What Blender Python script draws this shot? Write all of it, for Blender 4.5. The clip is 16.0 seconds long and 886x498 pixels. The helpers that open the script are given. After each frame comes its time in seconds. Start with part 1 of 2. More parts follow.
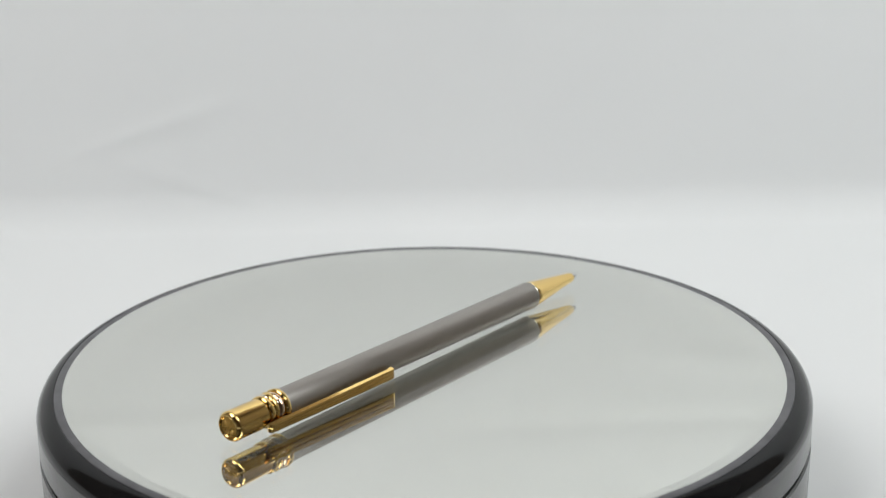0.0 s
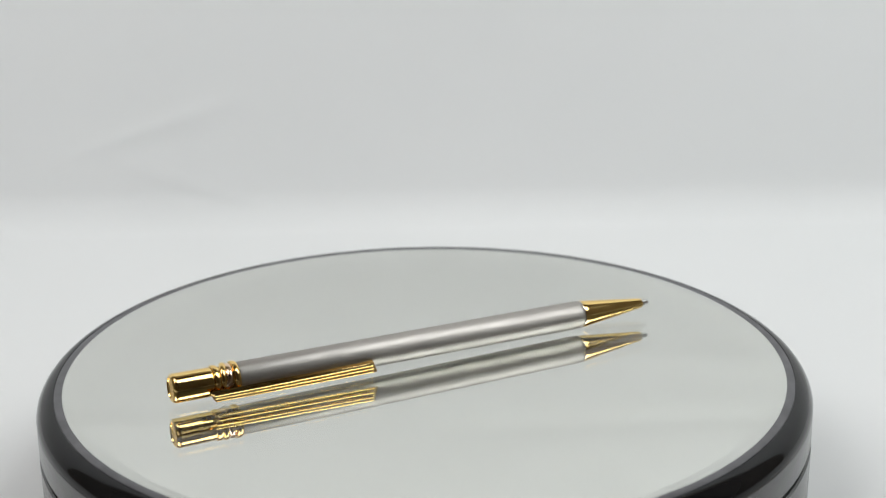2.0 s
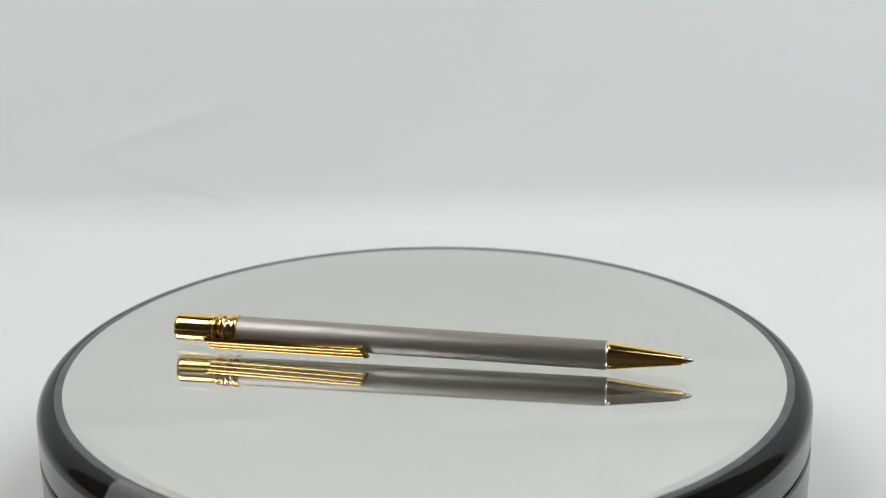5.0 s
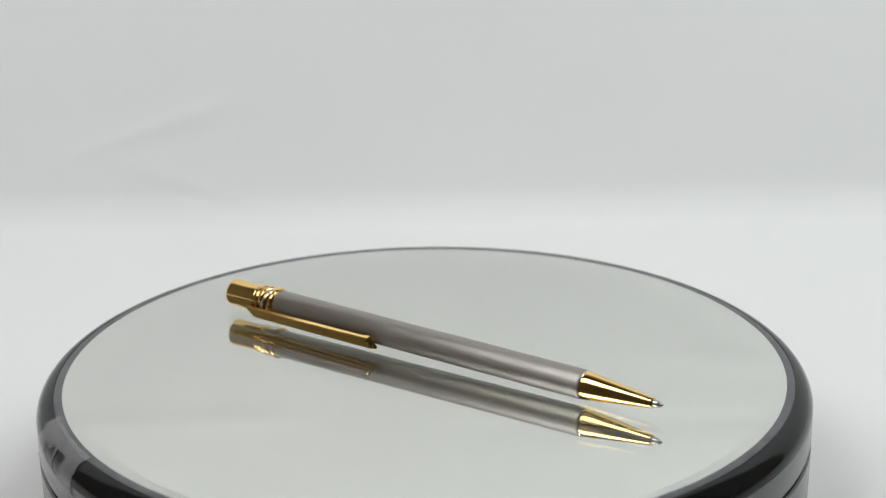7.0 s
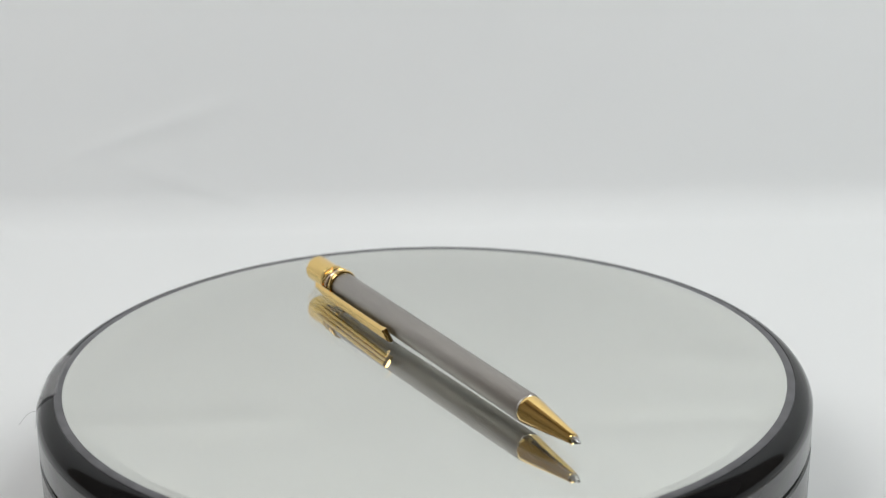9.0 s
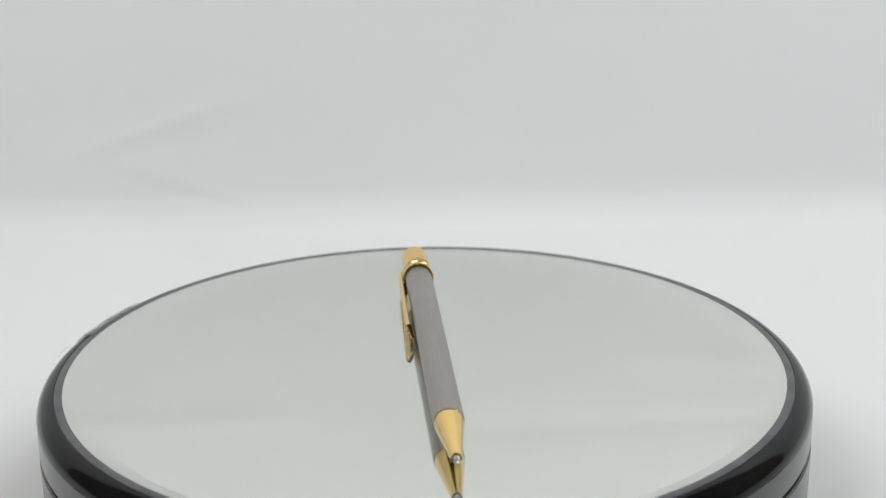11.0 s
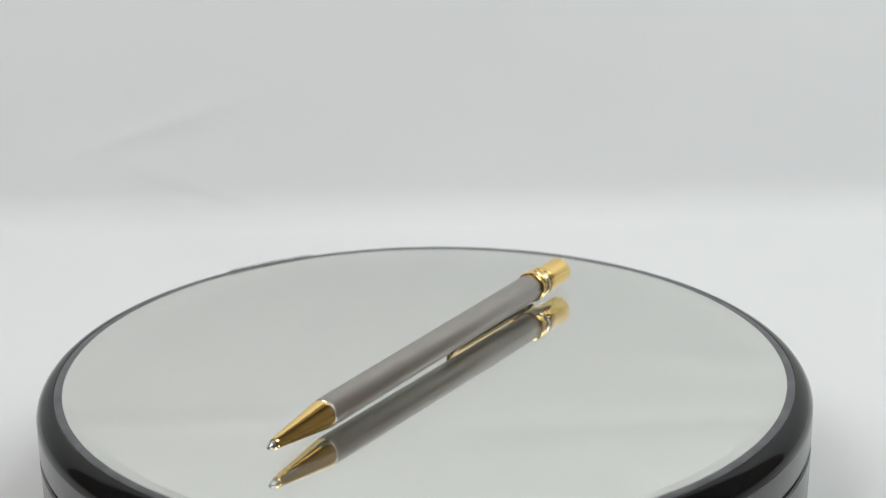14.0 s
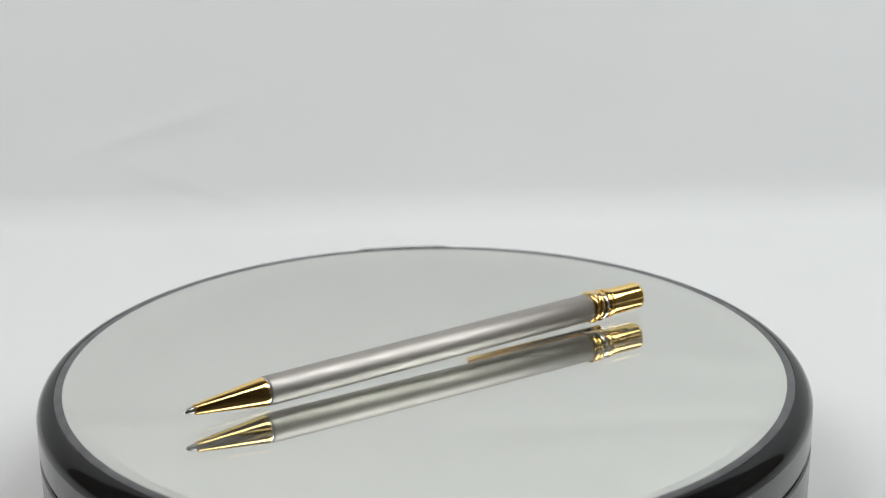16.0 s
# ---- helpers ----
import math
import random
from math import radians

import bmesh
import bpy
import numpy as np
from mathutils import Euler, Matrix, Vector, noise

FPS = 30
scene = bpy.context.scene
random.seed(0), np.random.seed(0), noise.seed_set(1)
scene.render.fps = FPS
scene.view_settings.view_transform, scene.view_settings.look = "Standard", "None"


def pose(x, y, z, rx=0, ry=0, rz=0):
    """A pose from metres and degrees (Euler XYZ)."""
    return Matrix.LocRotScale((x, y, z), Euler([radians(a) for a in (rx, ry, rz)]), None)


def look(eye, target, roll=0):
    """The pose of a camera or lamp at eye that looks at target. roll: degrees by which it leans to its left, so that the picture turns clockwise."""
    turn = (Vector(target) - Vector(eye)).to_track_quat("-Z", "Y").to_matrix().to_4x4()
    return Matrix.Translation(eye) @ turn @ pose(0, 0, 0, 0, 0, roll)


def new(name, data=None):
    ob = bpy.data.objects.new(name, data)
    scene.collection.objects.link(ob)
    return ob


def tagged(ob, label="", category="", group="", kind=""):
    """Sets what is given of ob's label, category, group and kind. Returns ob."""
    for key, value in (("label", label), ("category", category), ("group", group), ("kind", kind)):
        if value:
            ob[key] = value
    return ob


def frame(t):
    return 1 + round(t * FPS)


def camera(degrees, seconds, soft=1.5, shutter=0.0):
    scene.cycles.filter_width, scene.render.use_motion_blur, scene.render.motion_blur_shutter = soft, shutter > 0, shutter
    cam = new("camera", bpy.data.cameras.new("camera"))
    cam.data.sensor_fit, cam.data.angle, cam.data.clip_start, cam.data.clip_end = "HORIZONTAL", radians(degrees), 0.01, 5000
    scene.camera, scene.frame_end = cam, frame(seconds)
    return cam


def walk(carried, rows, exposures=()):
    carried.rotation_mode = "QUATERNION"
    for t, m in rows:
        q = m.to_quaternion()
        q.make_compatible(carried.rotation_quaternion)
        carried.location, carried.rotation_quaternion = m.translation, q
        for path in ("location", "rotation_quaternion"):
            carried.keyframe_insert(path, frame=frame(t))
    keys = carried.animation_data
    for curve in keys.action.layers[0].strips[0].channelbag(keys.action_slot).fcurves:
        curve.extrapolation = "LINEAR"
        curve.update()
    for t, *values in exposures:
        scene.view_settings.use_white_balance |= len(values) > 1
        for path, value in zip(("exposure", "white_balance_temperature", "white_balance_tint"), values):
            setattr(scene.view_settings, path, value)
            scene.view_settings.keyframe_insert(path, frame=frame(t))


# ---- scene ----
# ---- camera ----
EYE = Vector((0.0, -0.4481, 0.1858))
YAW, PITCH = 0.0117, 0.3331
AHEAD = Vector((math.sin(YAW) * math.cos(PITCH), math.cos(YAW) * math.cos(PITCH), -math.sin(PITCH)))
cam = camera(26.94, 16.0, soft=1.25)
VIEW = look(EYE, EYE + AHEAD, -0.857)
cam.data.dof.use_dof, cam.data.dof.focus_distance, cam.data.dof.aperture_fstop = True, 0.474, 17.0
walk(cam, [(0.0, VIEW), (16.0, VIEW)])

# ---- light: a dim room, two soft panels over the table and a batten light on the ceiling ----
world = bpy.data.worlds.new("world")
world.use_nodes = True
world.node_tree.nodes["Background"].inputs[0].default_value = (0.55, 0.57, 0.6, 1)
world.node_tree.nodes["Background"].inputs[1].default_value = 0.05
scene.world = world


def panel_lamp(x, y, z, lean, width, deep, power, colour):
    """A soft panel hung over the table, leaning towards it."""
    lamp = bpy.data.lights.new("soft_panel", "AREA")
    lamp.shape, lamp.size, lamp.size_y, lamp.energy, lamp.color = "RECTANGLE", width, deep, power, colour
    ob = new("soft_panel", lamp)
    ob.matrix_world = pose(x, y, z, 54, lean, 0)


panel_lamp(-0.47, -0.17, 0.80, -30, 0.48, 0.58, 3.95, (0.978, 0.995, 1.0))
panel_lamp(0.49, -0.11, 0.78, 31, 0.60, 0.54, 5.15, (0.948, 1.0, 1.008))

# ---- materials ----


def material(name, colour, rough=0.5, metal=0.0, **more):
    m = bpy.data.materials.new(name)
    m.use_nodes = True
    b = m.node_tree.nodes["Principled BSDF"]
    b.inputs["Base Color"].default_value = (*colour, 1)
    b.inputs["Roughness"].default_value = rough
    b.inputs["Metallic"].default_value = metal
    for key, value in more.items():
        b.inputs[key.replace("_", " ")].default_value = value
    return m


def grain(m, stretch, scale, low, high, socket, bump=0.0, depth=0.0001, detail=4.0):
    """Noise at real size, in the mesh's own space: into a number socket from low to high, and into the relief."""
    t = m.node_tree
    b = t.nodes["Principled BSDF"]
    where = t.nodes.new("ShaderNodeTexCoord")
    mapping = t.nodes.new("ShaderNodeMapping")
    mapping.inputs["Scale"].default_value = stretch
    cloud = t.nodes.new("ShaderNodeTexNoise")
    cloud.inputs["Scale"].default_value = scale
    cloud.inputs["Detail"].default_value = detail
    span = t.nodes.new("ShaderNodeMapRange")
    span.inputs["From Min"].default_value, span.inputs["From Max"].default_value = 0.3, 0.7
    span.inputs["To Min"].default_value, span.inputs["To Max"].default_value = low, high
    t.links.new(where.outputs["Object"], mapping.inputs["Vector"])
    t.links.new(mapping.outputs["Vector"], cloud.inputs["Vector"])
    t.links.new(cloud.outputs["Fac"], span.inputs["Value"])
    if socket:
        t.links.new(span.outputs["Result"], b.inputs[socket])
    if bump:
        relief = t.nodes.new("ShaderNodeBump")
        relief.inputs["Strength"].default_value, relief.inputs["Distance"].default_value = bump, depth
        t.links.new(cloud.outputs["Fac"], relief.inputs["Height"])
        old = b.inputs["Normal"].links
        if old:
            t.links.new(old[0].from_socket, relief.inputs["Normal"])
        t.links.new(relief.outputs["Normal"], b.inputs["Normal"])
    return span


def tint(m, first, second, stretch, scale, detail=3.0):
    """Base colour that wanders between two tones."""
    t = m.node_tree
    where = t.nodes.new("ShaderNodeTexCoord")
    mapping = t.nodes.new("ShaderNodeMapping")
    mapping.inputs["Scale"].default_value = stretch
    cloud = t.nodes.new("ShaderNodeTexNoise")
    cloud.inputs["Scale"].default_value, cloud.inputs["Detail"].default_value = scale, detail
    ramp = t.nodes.new("ShaderNodeValToRGB")
    ramp.color_ramp.elements[0].position, ramp.color_ramp.elements[1].position = 0.32, 0.68
    ramp.color_ramp.elements[0].color, ramp.color_ramp.elements[1].color = (*first, 1), (*second, 1)
    t.links.new(where.outputs["Object"], mapping.inputs["Vector"])
    t.links.new(mapping.outputs["Vector"], cloud.inputs["Vector"])
    t.links.new(cloud.outputs["Fac"], ramp.inputs["Fac"])
    t.links.new(ramp.outputs["Color"], t.nodes["Principled BSDF"].inputs["Base Color"])


titanium = material("brushed titanium", (0.417, 0.39, 0.363), 0.4, 1.0)
tint(titanium, (0.405, 0.378, 0.352), (0.43, 0.402, 0.374), (120, 420, 420), 1.0, 5.0)
grain(titanium, (150, 2400, 2400), 1.0, 0.32, 0.43, "Roughness", bump=0.75, depth=0.00005)
titanium.node_tree.nodes["Principled BSDF"].inputs["Anisotropic"].default_value = 0.82
around = titanium.node_tree.nodes.new("ShaderNodeTangent")
around.direction_type, around.axis = "RADIAL", "X"
titanium.node_tree.links.new(around.outputs["Tangent"], titanium.node_tree.nodes["Principled BSDF"].inputs["Tangent"])

gold = material("polished gold plate", (0.94, 0.665, 0.255), 0.08, 1.0)
grain(gold, (200, 900, 900), 1.0, 0.06, 0.11, "Roughness", bump=0.02, depth=0.00003)
pink_gold = material("polished rose gold", (0.90, 0.68, 0.48), 0.08, 1.0)
grain(pink_gold, (900, 900, 900), 1.0, 0.06, 0.12, "Roughness")
white_gold = material("polished white gold", (0.86, 0.80, 0.68), 0.08, 1.0)
grain(white_gold, (900, 900, 900), 1.0, 0.06, 0.12, "Roughness")
engraved_gold = material("satin engraved gold", (0.78, 0.50, 0.15), 0.3, 1.0)
grain(engraved_gold, (1500, 1500, 1500), 1.0, 0.2, 0.42, "Roughness", bump=0.3, depth=0.00006)
steel = material("steel refill tip", (0.58, 0.58, 0.58), 0.2, 1.0)
grain(steel, (900, 2500, 2500), 1.0, 0.14, 0.3, "Roughness")

silvering = material("mirror silvering", (0.905, 0.898, 0.872), 0.0, 1.0)
clear = bpy.data.materials.new("clear plate glass")
clear.use_nodes = True
clear_nodes = clear.node_tree.nodes
clear_nodes.remove(clear_nodes["Principled BSDF"])
pane, sheen = clear_nodes.new("ShaderNodeBsdfTransparent"), clear_nodes.new("ShaderNodeBsdfGlossy")
pane.inputs["Color"].default_value = (0.985, 0.995, 0.983, 1)
sheen.inputs["Roughness"].default_value = 0.0
facing, blend = clear_nodes.new("ShaderNodeLayerWeight"), clear_nodes.new("ShaderNodeMixShader")
facing.inputs["Blend"].default_value = 0.5
steep, gloss = clear_nodes.new("ShaderNodeMath"), clear_nodes.new("ShaderNodeMath")
steep.operation, gloss.operation = "POWER", "MULTIPLY_ADD"
steep.inputs[1].default_value, gloss.inputs[1].default_value, gloss.inputs[2].default_value = 5.0, 0.96, 0.04
clear.node_tree.links.new(facing.outputs["Facing"], steep.inputs[0])
clear.node_tree.links.new(steep.outputs[0], gloss.inputs[0])
clear.node_tree.links.new(gloss.outputs[0], blend.inputs[0])
clear.node_tree.links.new(pane.outputs[0], blend.inputs[1])
clear.node_tree.links.new(sheen.outputs[0], blend.inputs[2])
haze, film = clear_nodes.new("ShaderNodeBsdfDiffuse"), clear_nodes.new("ShaderNodeMixShader")
haze.inputs["Color"].default_value = (0.72, 0.72, 0.68, 1)
smear_at, smear, smear_span = clear_nodes.new("ShaderNodeTexCoord"), clear_nodes.new("ShaderNodeTexNoise"), clear_nodes.new("ShaderNodeMapRange")
smear.inputs["Scale"].default_value, smear.inputs["Detail"].default_value, smear.inputs["Distortion"].default_value = 28.0, 5.0, 1.5
smear_span.inputs["From Min"].default_value, smear_span.inputs["From Max"].default_value = 0.3, 0.75
smear_span.inputs["To Min"].default_value, smear_span.inputs["To Max"].default_value = 0.003, 0.024
clear.node_tree.links.new(smear_at.outputs["Object"], smear.inputs["Vector"])
clear.node_tree.links.new(smear.outputs["Fac"], smear_span.inputs["Value"])
clear.node_tree.links.new(smear_span.outputs["Result"], film.inputs[0])
clear.node_tree.links.new(blend.outputs[0], film.inputs[1])
clear.node_tree.links.new(haze.outputs[0], film.inputs[2])
clear.node_tree.links.new(film.outputs[0], clear_nodes["Material Output"].inputs["Surface"])

black_gloss = material("glossy black plastic", (0.008, 0.008, 0.009), 0.08, 0.0, Specular_IOR_Level=0.18)
grain(black_gloss, (60, 60, 60), 1.0, 0.06, 0.12, "Roughness", bump=0.02, depth=0.0001)
satin_grey = material("satin black plastic", (0.05, 0.05, 0.051), 0.16, 0.0, Specular_IOR_Level=0.7)
tint(satin_grey, (0.045, 0.045, 0.046), (0.055, 0.055, 0.056), (40, 40, 40), 1.0)
grain(satin_grey, (60, 60, 60), 1.0, 0.13, 0.2, "Roughness")
lip_grey = material("ground glass edge", (0.20, 0.20, 0.215), 0.35)
tint(lip_grey, (0.075, 0.073, 0.08), (0.125, 0.122, 0.132), (180, 180, 180), 1.0)
film_clear = material("clear adhesive tape", (0.42, 0.41, 0.42), 0.3, 0.0, Alpha=0.28)
grain(film_clear, (200, 200, 200), 1.0, 0.14, 0.26, "Roughness", bump=0.03, depth=0.0001)
dust_white = material("pale dust", (0.75, 0.74, 0.70), 0.8)
hair_grey = material("grey fibre", (0.22, 0.21, 0.20), 0.6)

paper = material("matt white cloth", (0.87, 0.87, 0.87), 0.85)
tint(paper, (0.855, 0.858, 0.858), (0.885, 0.885, 0.885), (7, 7, 7), 1.0, 2.0)
grain(paper, (900, 900, 900), 1.0, 0.8, 0.9, "Roughness", bump=0.15, depth=0.0002)
ceiling_paint = material("dark taupe ceiling paint", (0.13, 0.112, 0.095), 0.85)
tint(ceiling_paint, (0.12, 0.104, 0.088), (0.14, 0.12, 0.102), (2, 2, 2), 1.0)
wall_paint = material("taupe wall paint", (0.27, 0.215, 0.165), 0.8)
tint(wall_paint, (0.25, 0.20, 0.153), (0.29, 0.23, 0.177), (2, 2, 2), 1.0)
pale_wall = material("beige wall paint", (0.35, 0.297, 0.236), 0.8)
tint(pale_wall, (0.33, 0.28, 0.222), (0.37, 0.314, 0.25), (3, 3, 3), 1.0)
lamp_glow = material("opal lamp diffuser", (0.8, 0.8, 0.78), 0.4, 0.0, Emission_Color=(1.0, 0.95, 0.86, 1), Emission_Strength=1.7)
lamp_metal = material("white lamp housing", (0.7, 0.7, 0.68), 0.4)
grain(lamp_metal, (40, 40, 40), 1.0, 0.35, 0.45, "Roughness")
floor_paint = material("dark grey table laminate", (0.12, 0.12, 0.12), 0.6)
tint(floor_paint, (0.10, 0.10, 0.10), (0.14, 0.14, 0.135), (6, 6, 6), 1.0)

# ---- mesh helpers ----


def part(name, bm, mat, parent=None, label="", smooth=True):
    """Links a bmesh as one mesh object, under a thing or a part if one is given."""
    bmesh.ops.recalc_face_normals(bm, faces=bm.faces[:])
    me = bpy.data.meshes.new(name)
    bm.to_mesh(me)
    bm.free()
    me.materials.append(mat)
    for f in me.polygons:
        f.use_smooth = smooth
    if smooth:
        me.set_sharp_from_angle(angle=radians(32))
    ob = new(name, me)
    if parent:
        ob.parent = parent
    return tagged(ob, label) if label else ob


def turned(profile, steps, axis="Z", closed=False):
    """A body of revolution from (along, radius) pairs; radius 0 closes it to a point."""
    bm = bmesh.new()
    rings = []
    for s, r in profile:
        if r < 1e-7:
            rings.append([bm.verts.new((s, 0, 0) if axis == "X" else (0, 0, s))])
            continue
        ring = []
        for i in range(steps):
            a = 2 * math.pi * i / steps
            c, d = r * math.cos(a), r * math.sin(a)
            ring.append(bm.verts.new((s, c, d) if axis == "X" else (c, d, s)))
        rings.append(ring)
    pairs = list(zip(rings, rings[1:]))
    if closed:
        pairs.append((rings[-1], rings[0]))
    for p, q in pairs:
        for i in range(steps):
            j = (i + 1) % steps
            if len(p) == 1 and len(q) == 1:
                continue
            if len(p) == 1:
                bm.faces.new((p[0], q[i], q[j]))
            elif len(q) == 1:
                bm.faces.new((p[i], p[j], q[0]))
            else:
                bm.faces.new((p[i], p[j], q[j], q[i]))
    return bm


def box(bm, lo, hi):
    v = [bm.verts.new((x, y, z)) for x in (lo[0], hi[0]) for y in (lo[1], hi[1]) for z in (lo[2], hi[2])]
    for f in ((0, 1, 3, 2), (4, 6, 7, 5), (0, 4, 5, 1), (2, 3, 7, 6), (0, 2, 6, 4), (1, 5, 7, 3)):
        bm.faces.new([v[i] for i in f])


MM = 0.001
GROUND = -0.038

# ---- the room ----


def room():
    for name, lo, hi, mat, label in (
            ("wall_north", (-1.15, 0.5, -0.12), (1.15, 0.6, 1.75), wall_paint, "plain taupe painted room wall"),
            ("wall_south", (-1.15, -1.7, -0.12), (1.15, -1.6, 1.75), wall_paint, "plain taupe painted room wall"),
            ("wall_east", (1.05, -1.6, -0.12), (1.15, 0.5, 1.75), pale_wall, "plain beige painted side wall"),
            ("wall_west", (-1.15, -1.6, -0.12), (-1.05, 0.5, 1.75), pale_wall, "plain beige painted side wall")):
        bm = bmesh.new()
        box(bm, lo, hi)
        tagged(part(name, bm, mat, smooth=False), label, "wall", kind="structure")
    bm = bmesh.new()
    box(bm, (-1.15, -1.7, 1.75), (1.15, 0.6, 1.85))
    tagged(part("ceiling", bm, ceiling_paint, smooth=False), "plain dark taupe painted ceiling", "ceiling", kind="structure")
    bm = bmesh.new()
    box(bm, (-1.05, -1.6, GROUND - 0.06), (1.05, 0.5, GROUND - 0.0015))
    tagged(part("floor", bm, floor_paint, smooth=False), "dark laminate surface under the white cloth", "floor", kind="structure")


def ceiling_light():
    """A short batten light on the ceiling, which the polished gold mirrors as thin bright lines."""
    lamp = tagged(new("ceiling_light"), "white batten ceiling light with a glowing opal cover", "ceiling light")
    lamp.location = (-0.06, 0.03, 1.75)
    bm = bmesh.new()
    box(bm, (-0.085, -0.43, -0.02), (0.085, 0.43, 0.0))
    bmesh.ops.bevel(bm, geom=bm.edges[:], offset=0.004, segments=2, affect="EDGES")
    part("housing", bm, lamp_metal, lamp)
    bm = bmesh.new()
    box(bm, (-0.07, -0.41, -0.045), (0.07, 0.41, -0.0205))
    bmesh.ops.bevel(bm, geom=bm.edges[:], offset=0.012, segments=4, affect="EDGES")
    part("diffuser", bm, lamp_glow, lamp, "glowing opal cover")


# ---- the white sweep behind and under the turntable ----


def crease(x, z, x0, z0, x1, z1, width, height):
    """A soft fold along a line on the sweep."""
    dx, dz = x1 - x0, z1 - z0
    n = math.hypot(dx, dz)
    u = ((x - x0) * dx + (z - z0) * dz) / n
    v = ((x - x0) * -dz + (z - z0) * dx) / n
    ends = max(0.0, min(1.0, (u + 0.02) / 0.03)) * max(0.0, min(1.0, (n + 0.02 - u) / 0.03))
    return height * ends * math.exp(-(v / width) ** 2)


def sweep():
    bend, back, up, lean = 0.016, 0.238, 0.62, radians(12)
    rows = [(y, 0.0, 0.0) for y in np.linspace(-0.60, back - bend, 60)]
    steep = math.pi / 2 - lean
    rows += [(back - bend + bend * math.sin(a), bend - bend * math.cos(a), a) for a in np.linspace(0, steep, 22)[1:]]
    foot_y, foot_z, _ = rows[-1]
    rows += [(foot_y + math.sin(lean) * u, foot_z + math.cos(lean) * u, steep) for u in (*np.linspace(0, 0.24, 110)[1:], *np.linspace(0.24, up, 60)[1:])]
    xs = (*np.linspace(-0.70, -0.22, 30), *np.linspace(-0.22, 0.22, 190)[1:-1], *np.linspace(0.22, 0.70, 30))
    bm = bmesh.new()
    grid = []
    run = 0.0
    last = rows[0]
    for row in rows:
        y, z, a = row
        run += math.hypot(y - last[0], z - last[1])
        last = row
        line = []
        for x in xs:
            lift = 0.0035 * noise.noise(Vector((x * 3.1, run * 2.7, 0.4))) + 0.0010 * noise.noise(Vector((x * 9, run * 8, 3.0)))
            lift *= min(1.0, max(0.0, (y - 0.12) / 0.1)) if y < 0.22 else 1.0
            high = GROUND + z
            if a > 0.6:
                lift += crease(x, high, -0.128, -0.0095, -0.078, 0.0060, 0.0028, 0.0009) + crease(x, high, -0.21, 0.139, -0.06, 0.135, 0.005, 0.0008) + crease(x, high, 0.02, 0.142, 0.22, 0.138, 0.005, -0.0008) + crease(x, high, 0.09, 0.105, 0.21, 0.118, 0.006, 0.0008) + crease(x, high, -0.108, -0.0175, -0.076, -0.0275, 0.0026, 0.0006)
            line.append(bm.verts.new((x, y - math.sin(a) * lift, GROUND + z + math.cos(a) * lift)))
        grid.append(line)
    under = [[bm.verts.new(v.co + Vector((0, math.sin(a) * 0.0012, -math.cos(a) * 0.0012))) for v in line] for line, (y, z, a) in zip(grid, rows)]
    for sheet in (grid, under):
        for p, q in zip(sheet, sheet[1:]):
            for i in range(len(xs) - 1):
                bm.faces.new((p[i], p[i + 1], q[i + 1], q[i]))
    for p, q in ((grid[0], under[0]), (grid[-1], under[-1]), ([g[0] for g in grid], [g[0] for g in under]), ([g[-1] for g in grid], [g[-1] for g in under])):
        for i in range(len(p) - 1):
            bm.faces.new((p[i], p[i + 1], q[i + 1], q[i]))
    ob = part("backdrop", bm, paper)
    tagged(ob, "creased matt white cloth sweep behind the turntable", "backdrop", kind="structure")


# ---- the turntable ----
EDGE, GLASS = 93.45, 1.45


def turntable():
    table = tagged(new("turntable"), "black round display turntable with a mirrored glass top", "turntable")
    table.location = (0, 0, GROUND)
    base = [(0.0, 0.0), (0.0, 97.5), (0.8, 99.2), (2.5, 99.9), (21.4, 100.2), (21.8, 99.7), (21.9, 60.0), (21.9, 0.0)]
    part("base", turned([(s * MM, r * MM) for s, r in base], 192), satin_grey, table, "satin black stationary base")
    platter = part("platter", turned([(s * MM, r * MM) for s, r in (
        (-6.6, 0), (-6.6, 100.0), (-6.45, 100.2), (-6.2, 100.2), (-5.2, 99.95), (-4.2, 99.45), (-3.3, 98.75), (-2.6, 97.95),
        (-2.1, 97.1), (-1.8, 96.4), (-1.65, 95.8), (-1.75, 95.55), (-5.0, 95.55), (-5.0, 0))], 256), black_gloss, table, "glossy black rotating rim")
    platter.location = (0, 0, -GROUND)
    part("skirt", turned([(s * MM, r * MM) for s, r in (
        (-15.0, 0), (-15.0, 99.3), (-14.7, 99.9), (-14.4, 100.1), (-14.2, 100.15), (-7.1, 100.2), (-6.9, 100.18), (-6.65, 100.0), (-6.65, 0))], 256), satin_grey, platter, "satin black side band")
    part("lip", turned([(s * MM, r * MM) for s, r in (
        (-4.9, 93.47), (-1.5, 93.47), (-1.45, 93.7), (-1.5, 94.9), (-1.68, 95.5), (-4.9, 95.5))], 256, closed=True), lip_grey, platter, "ground grey glass edge ring")
    part("glass", turned([(s * MM, r * MM) for s, r in (
        (0, 0), (0, 60.0), (0, 88.4), (-0.03, 88.8), (-GLASS + 0.05, EDGE), (-GLASS, EDGE))], 256), clear, platter, "clear bevelled plate glass", False)
    part("mirror", turned([(s * MM, r * MM) for s, r in (
        (-GLASS - 0.03, 0), (-GLASS - 0.03, 60), (-GLASS - 0.03, EDGE), (-4.9, EDGE), (-4.9, 0))], 256), silvering, platter, "silvered mirror backing", False)
    tape(platter)
    hair(platter)
    return platter


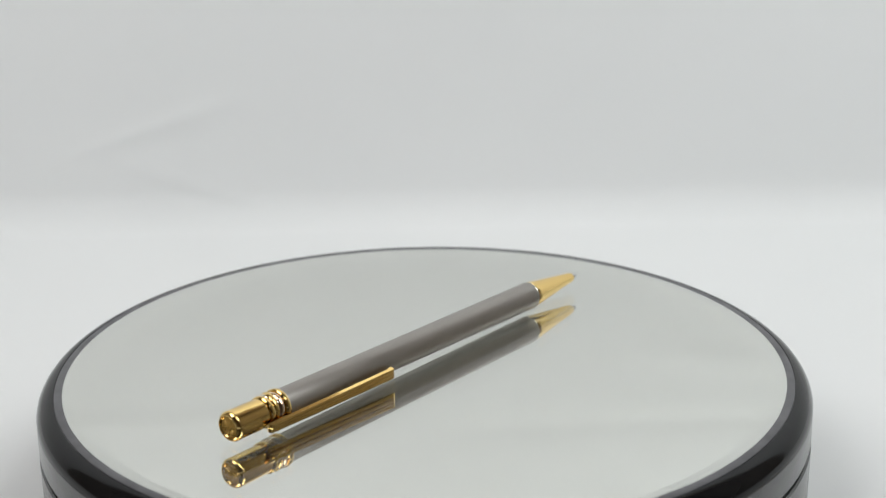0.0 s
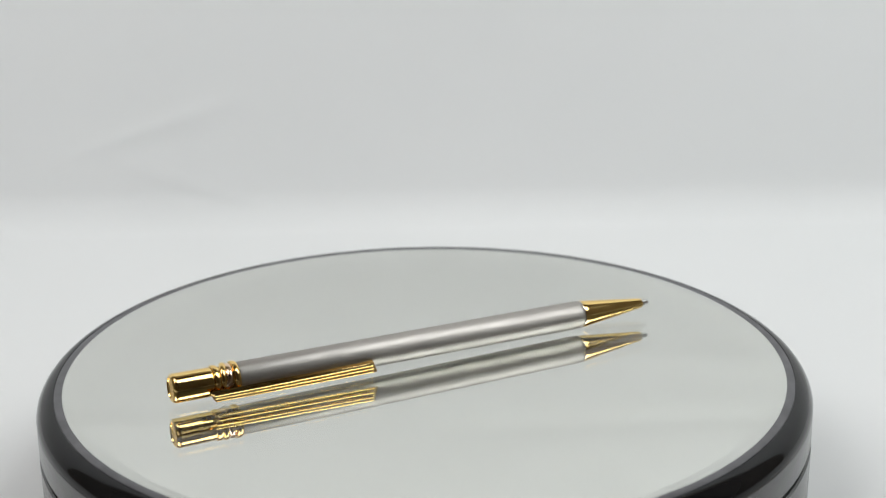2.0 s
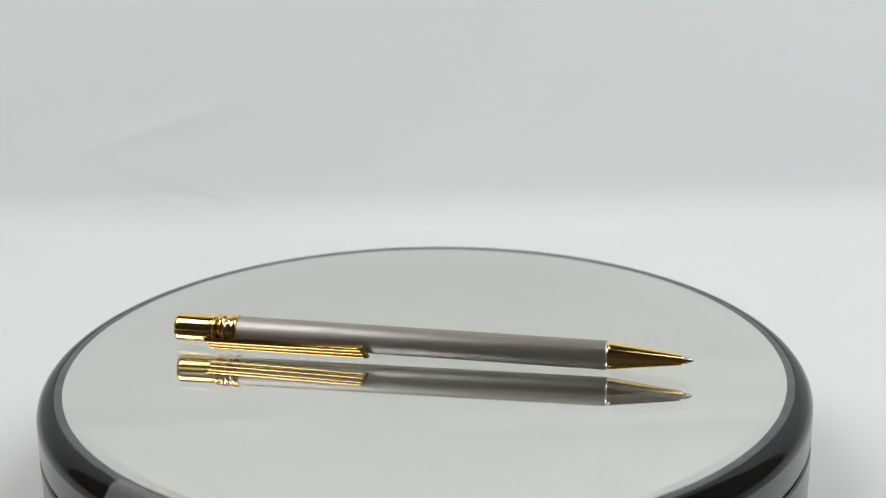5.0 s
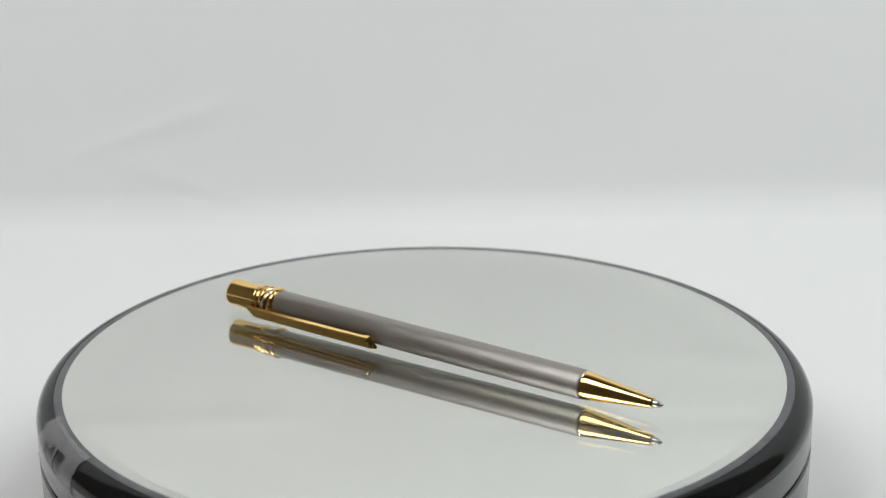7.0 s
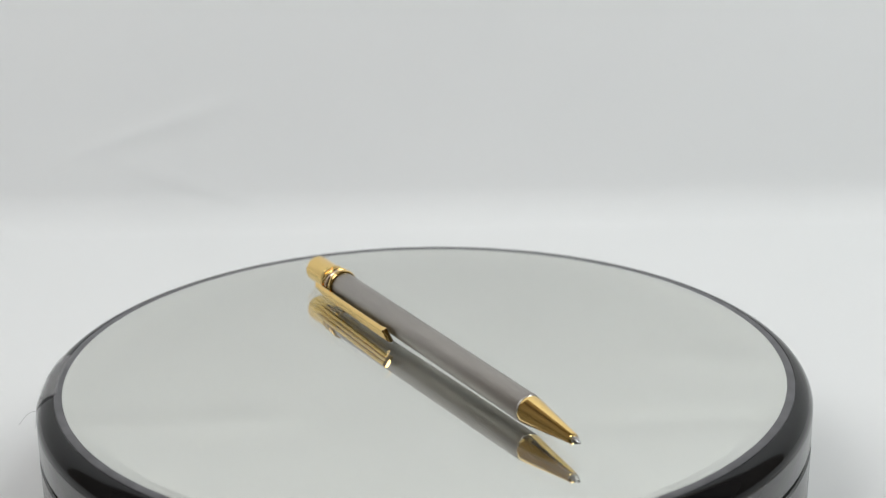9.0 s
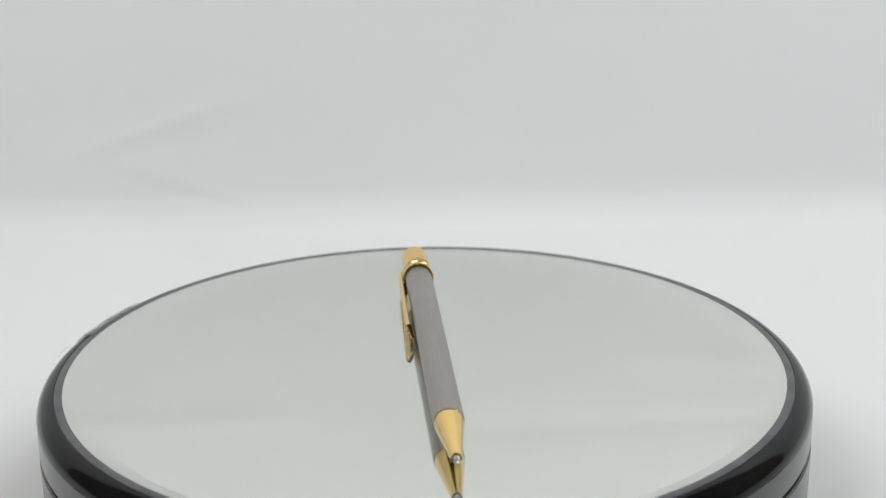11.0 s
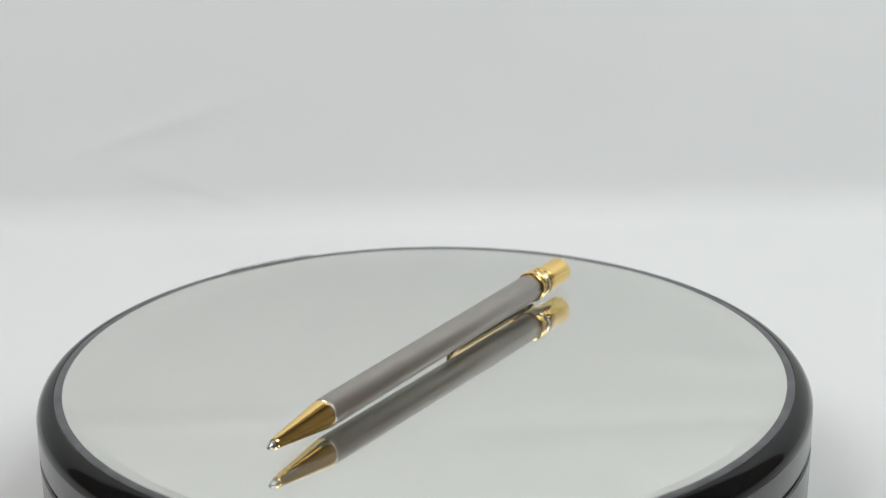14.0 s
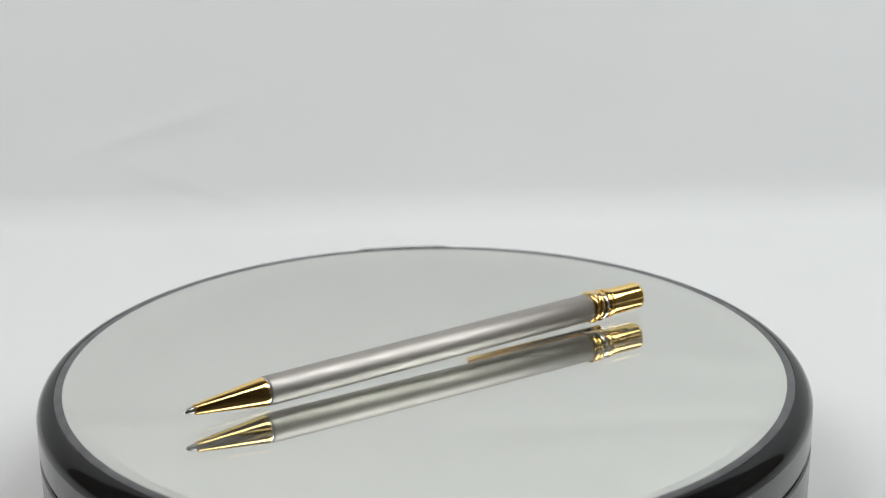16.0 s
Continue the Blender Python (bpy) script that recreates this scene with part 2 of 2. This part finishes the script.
def tape(platter):
    """Clear tape folded over the rim, with two bubbles where it does not stick."""
    skin = [(-1.5, 94.5), (-1.52, 95.5), (-1.62, 96.4), (-1.95, 97.4), (-2.7, 98.42), (-3.9, 99.25), (-5.5, 100.08), (-7.5, 100.3), (-9.6, 100.45), (-10.3, 100.72)]
    path = []
    for (z0, r0), (z1, r1) in zip(skin, skin[1:]):
        for k in range(4):
            path.append((z0 + (z1 - z0) * k / 4, r0 + (r1 - r0) * k / 4))
    path.append(skin[-1])
    bm = bmesh.new()
    start, end, steps = TAPE_AT - 8.0, TAPE_AT + 8.0, 64
    grid = []
    for i in range(steps + 1):
        u = i / steps
        line = []
        for k, (z, r) in enumerate(path):
            v = k / (len(path) - 1)
            wave = 0.07 * noise.noise(Vector((u * 7, v * 6, 1.3)))
            skew = 0.5 * noise.noise(Vector((v * 5, 0, 7)))
            a = radians(start + (end - start) * u + skew)
            line.append(bm.verts.new(((r + 0.1 + wave) * MM * math.cos(a), (r + 0.1 + wave) * MM * math.sin(a), (z + 0.14 + wave * 0.5) * MM)))
        grid.append(line)
    for i in range(steps):
        for k in range(len(path) - 1):
            u, v = (i + 0.5) / steps, (k + 0.5) / (len(path) - 1)
            bubble = ((u - 0.40) / 0.13) ** 2 + ((v - 0.62) / 0.17) ** 2 < 1 and not ((u - 0.36) / 0.07) ** 2 + ((v - 0.5) / 0.09) ** 2 < 1
            gap = abs(u - 0.64) < 0.10 and 0.45 < v < 0.82 - 0.5 * abs(u - 0.64)
            if not bubble and not gap:
                bm.faces.new((grid[i][k], grid[i + 1][k], grid[i + 1][k + 1], grid[i][k + 1]))
    loose = [v for v in bm.verts if not v.link_faces]
    bmesh.ops.delete(bm, geom=loose, context="VERTS")
    bmesh.ops.solidify(bm, geom=bm.faces[:], thickness=0.00005)
    part("tape", bm, film_clear, platter, "wrinkled clear tape over the rim")


def hair(platter):
    a = radians(TAPE_AT + 8.5)
    out, side = Vector((math.cos(a), math.sin(a), 0)), Vector((-math.sin(a), math.cos(a), 0))
    bm = bmesh.new()
    last = None
    for i in range(13):
        u = i / 12
        c = out * (100.0 + 4.6 * u) * MM + side * (1.2 * u) * MM + Vector((0, 0, (-5.0 - 2.4 * u + 0.9 * math.sin(3.6 * u)) * MM))
        ring = [bm.verts.new(c + Vector((math.cos(b), 0, math.sin(b))) * 0.05 * MM) for b in (0, 2.1, 4.2)]
        if last:
            for k in range(3):
                bm.faces.new((last[k], last[(k + 1) % 3], ring[(k + 1) % 3], ring[k]))
        last = ring
    part("fibre", bm, hair_grey, platter, "fine grey fibre caught under the tape")


def dust():
    """Specks on the glass."""
    rng = random.Random(5)
    bm = bmesh.new()
    for _ in range(170):
        r, a = 88 * math.sqrt(rng.random()), rng.uniform(0, 6.283)
        x, y, s = r * MM * math.cos(a), r * MM * math.sin(a), rng.choice((0.05, 0.07, 0.09, 0.14)) * MM
        turn = rng.uniform(0, 3)
        foot = [bm.verts.new((x + s * k * math.cos(turn + b), y + s * math.sin(turn + b), 0.00001)) for b, k in ((0, 1), (1.6, 1.5), (3.1, 0.8), (4.7, 1.3))]
        top = bm.verts.new((x, y, 0.00001 + s * 0.6))
        bm.faces.new(foot)
        for i in range(4):
            bm.faces.new((foot[i], foot[(i + 1) % 4], top))
    ob = part("dust", bm, dust_white, smooth=False)
    return tagged(ob, "scattered pale dust specks on the mirror glass", "dust", kind="stuff")


# ---- the pen ----
CAP_END, TIP_END = Vector((-68.2, 4.42, 4.62)), Vector((69.72, 0.0, 3.43))


def clip_section(s):
    """Centre distance from the pen's axis and half width of the clip at s millimetres from the cap's end."""
    u = (s - 9) / 45
    return 4.98 + 0.62 * u, 1.82 - 0.08 * u


def clip_ways(s):
    """Outward and crosswise directions of the clip, which is sprung a little to the side at its free end."""
    roll = radians(CLIP_ROLL - 13.0 * max(0.0, (s - 9) / 45))
    return Vector((0, -math.cos(roll), -math.sin(roll))), Vector((0, math.sin(roll), -math.cos(roll)))


def pen():
    """A slim ball pen that lies on the glass; its parts run along x, from the cap's end."""
    thing = tagged(new("ballpoint_pen"), "slim brushed titanium and gold ballpoint pen lying on a mirror", "pen")
    along = (TIP_END - CAP_END).normalized()
    side = Vector((0, 0, 1)).cross(along).normalized()
    m = Matrix((along, side, along.cross(side))).transposed().to_4x4()
    m.translation = CAP_END * MM

    def piece(name, profile, mat, label="", steps=96, parent=None):
        ob = part(name, turned([(s * MM, r * MM) for s, r in profile], steps, "X"), mat, parent or thing, label)
        if not parent:
            ob.matrix_local = m
        return ob

    cap = piece("cap", ((0.45, 0), (0.45, 2.55), (0.3, 2.7), (0.0, 2.8), (0.0, 3.05), (0.12, 3.28), (0.55, 3.66), (0.75, 3.76), (1.0, 3.8), (1.1, 3.8), (1.2, 3.8), (6, 3.77), (10.1, 3.73), (10.25, 3.72), (10.4, 3.68), (10.6, 3.55), (10.6, 0)), gold, "polished gold push cap")
    piece("emblem", ((0.42, 0), (0.3, 0.05), (0.3, 1.25), (0.37, 1.35), (0.37, 1.6), (0.28, 1.7), (0.28, 2.35), (0.42, 2.5)), engraved_gold, "engraved round emblem", 48, cap)
    collar = ((10.65, 0), (10.65, 3.5), (10.75, 3.85), (11.05, 4.08), (11.6, 4.12), (11.95, 4.0), (12.1, 3.6), (12.1, 0))
    piece("collar", collar, gold)
    piece("core", ((12.1, 0), (12.1, 3.5), (16.1, 3.5), (16.1, 0)), gold)
    piece("collar", ((15.7, 0), (15.7, 3.6), (15.8, 4.1), (16.05, 4.34), (16.5, 4.4), (16.95, 4.34), (17.2, 4.15), (17.3, 3.8), (17.35, 3.4), (17.35, 0)), gold)
    for mat, spin, label in ((gold, 20, "yellow gold ring"), (white_gold, 140, "white gold ring"), (pink_gold, 260, "rose gold ring")):
        bm = bmesh.new()
        n, k = 144, 14
        rings = []
        for i in range(n):
            a = 2 * math.pi * i / n
            # three slanted rings wound through one another
            s = 13.95 + 1.0 * math.cos(a + radians(spin))
            r = 3.5 + 0.24 * math.sin(a + radians(spin))
            ring = []
            for j in range(k):
                b = 2 * math.pi * j / k
                rr, ss = r + 0.60 * math.cos(b), s + 0.86 * math.sin(b)
                ring.append(bm.verts.new((ss * MM, rr * math.cos(a) * MM, rr * math.sin(a) * MM)))
            rings.append(ring)
        for p, q in zip(rings, rings[1:] + rings[:1]):
            for j in range(k):
                bm.faces.new((p[j], p[(j + 1) % k], q[(j + 1) % k], q[j]))
        part("ring", bm, mat, thing, label).matrix_local = m
    piece("barrel", ((17.3, 0), (17.3, 3.55), (17.45, 3.74), (17.8, 3.8), (60, 3.8), (115.2, 3.8), (115.8, 3.77), (116.0, 3.65), (116.0, 0)), titanium, "satin brushed titanium barrel", 128)
    piece("joint_ring", ((115.9, 0), (115.9, 3.6), (116.05, 3.68), (116.25, 3.68), (116.35, 3.58), (116.35, 0)), white_gold, "thin bright ring")
    cone = piece("cone", ((116.3, 0), (116.3, 3.5), (116.4, 3.62), (117.1, 3.62), (117.25, 3.6), (117.5, 3.57), (120, 3.26), (128, 2.27), (134.9, 1.40), (135.2, 1.36), (135.4, 1.28), (135.5, 1.1), (135.5, 0)), gold, "polished gold tapered tip")
    piece("refill_point", ((135.4, 0), (135.4, 0.96), (136.55, 0.86), (136.65, 0.76), (137.3, 0.62), (137.75, 0.42), (137.95, 0.22), (138.0, 0)), steel, "steel writing point", 32, cone)

    # clip: a ribbed bar beside the barrel, low on one side
    ridge = [(-1.0, -0.75), (-1.0, 0.06), (-0.97, 0.12)]
    for c in (-0.66, 0.0, 0.66):
        ridge += [(c - 0.30 * math.cos(radians(a)), 0.06 + 0.44 * math.sin(radians(a))) for a in (4, 35, 60, 90, 120, 145, 176)]
        if c < 0.5:
            ridge += [(c + 0.305, -0.3), (c + 0.355, -0.3)]
    ridge += [(0.97, 0.12), (1.0, 0.06), (1.0, -0.75)]
    bm = bmesh.new()
    rings = []
    marks = [8.6, 9.6, 9.65, 10.5, 12, 16, 20, 26, 32, 38, 44, 48, 50.2, 52.3, 52.4, 53.1]
    for s in marks:
        rho, half = clip_section(s)
        out, wide = clip_ways(s)
        ring = []
        for w, h in ridge:
            lean = 0.0
            if s < 11.6:
                lean = 0.85 * (w + 1) * (11.6 - s) / 3.0      # slanted cut at the cap's side
            if s < 9:
                h = -0.75 + (h + 0.75) * 0.3
            if s > 51:                                        # the free end thickens into a foot and is cut on a slant
                lean = 0.55 * w * (s - 51) / 1.5
                h = h - 0.35 if h < -0.5 else h
            if s > 52.35:
                h = 0.2 if h > -0.5 else h
            if s > 53:
                h = -0.1 if h > -0.5 else -1.0
            c = Vector(((s + lean) * MM, 0, 0)) + out * (rho + h) * MM + wide * (half * w) * MM
            ring.append(bm.verts.new(c))
        rings.append(ring)
    for p, q in zip(rings, rings[1:]):
        for i in range(len(ridge)):
            j = (i + 1) % len(ridge)
            bm.faces.new((p[i], p[j], q[j], q[i]))
    bm.faces.new(rings[0])
    bm.faces.new(list(reversed(rings[-1])))
    clip = part("clip", bm, gold, thing, "ribbed gold pocket clip")
    clip.matrix_local = m
    bm = bmesh.new()
    v = []
    for s in (15.9, 17.6):
        out, wide = clip_ways(s)
        for d in (3.6, 4.75):
            for w in (-1.1, 1.1):
                v.append(bm.verts.new(Vector((s * MM, 0, 0)) + out * d * MM + wide * w * MM))
    for f in ((0, 1, 3, 2), (4, 6, 7, 5), (0, 4, 5, 1), (2, 3, 7, 6), (0, 2, 6, 4), (1, 5, 7, 3)):
        bm.faces.new([v[i] for i in f])
    bmesh.ops.bevel(bm, geom=bm.edges[:], offset=0.15 * MM, segments=2, affect="EDGES")
    part("bracket", bm, gold, clip, "gold clip bracket")
    return thing


TAPE_AT = 240.5
CLIP_ROLL = 33.0
room()
ceiling_light()
sweep()
platter = turntable()
specks = dust()
ball_pen = pen()


# ---- what moves: the platter turns and carries the pen and the dust ----
def motions():
    times = [0.0, 0.1, 0.2] + [0.4 * k for k in range(1, 40)] + [15.8, 15.9, 16.0]
    spin = [(t, 50.757 - 12.0888 * t - 0.01656 * t * t) for t in times]
    walk(platter, [(t, pose(0, 0, -GROUND, 0, 0, a)) for t, a in spin])
    walk(ball_pen, [(t, pose(0, 0, 0, 0, 0, a)) for t, a in spin])
    walk(specks, [(t, pose(0, 0, 0, 0, 0, a)) for t, a in spin])


motions()
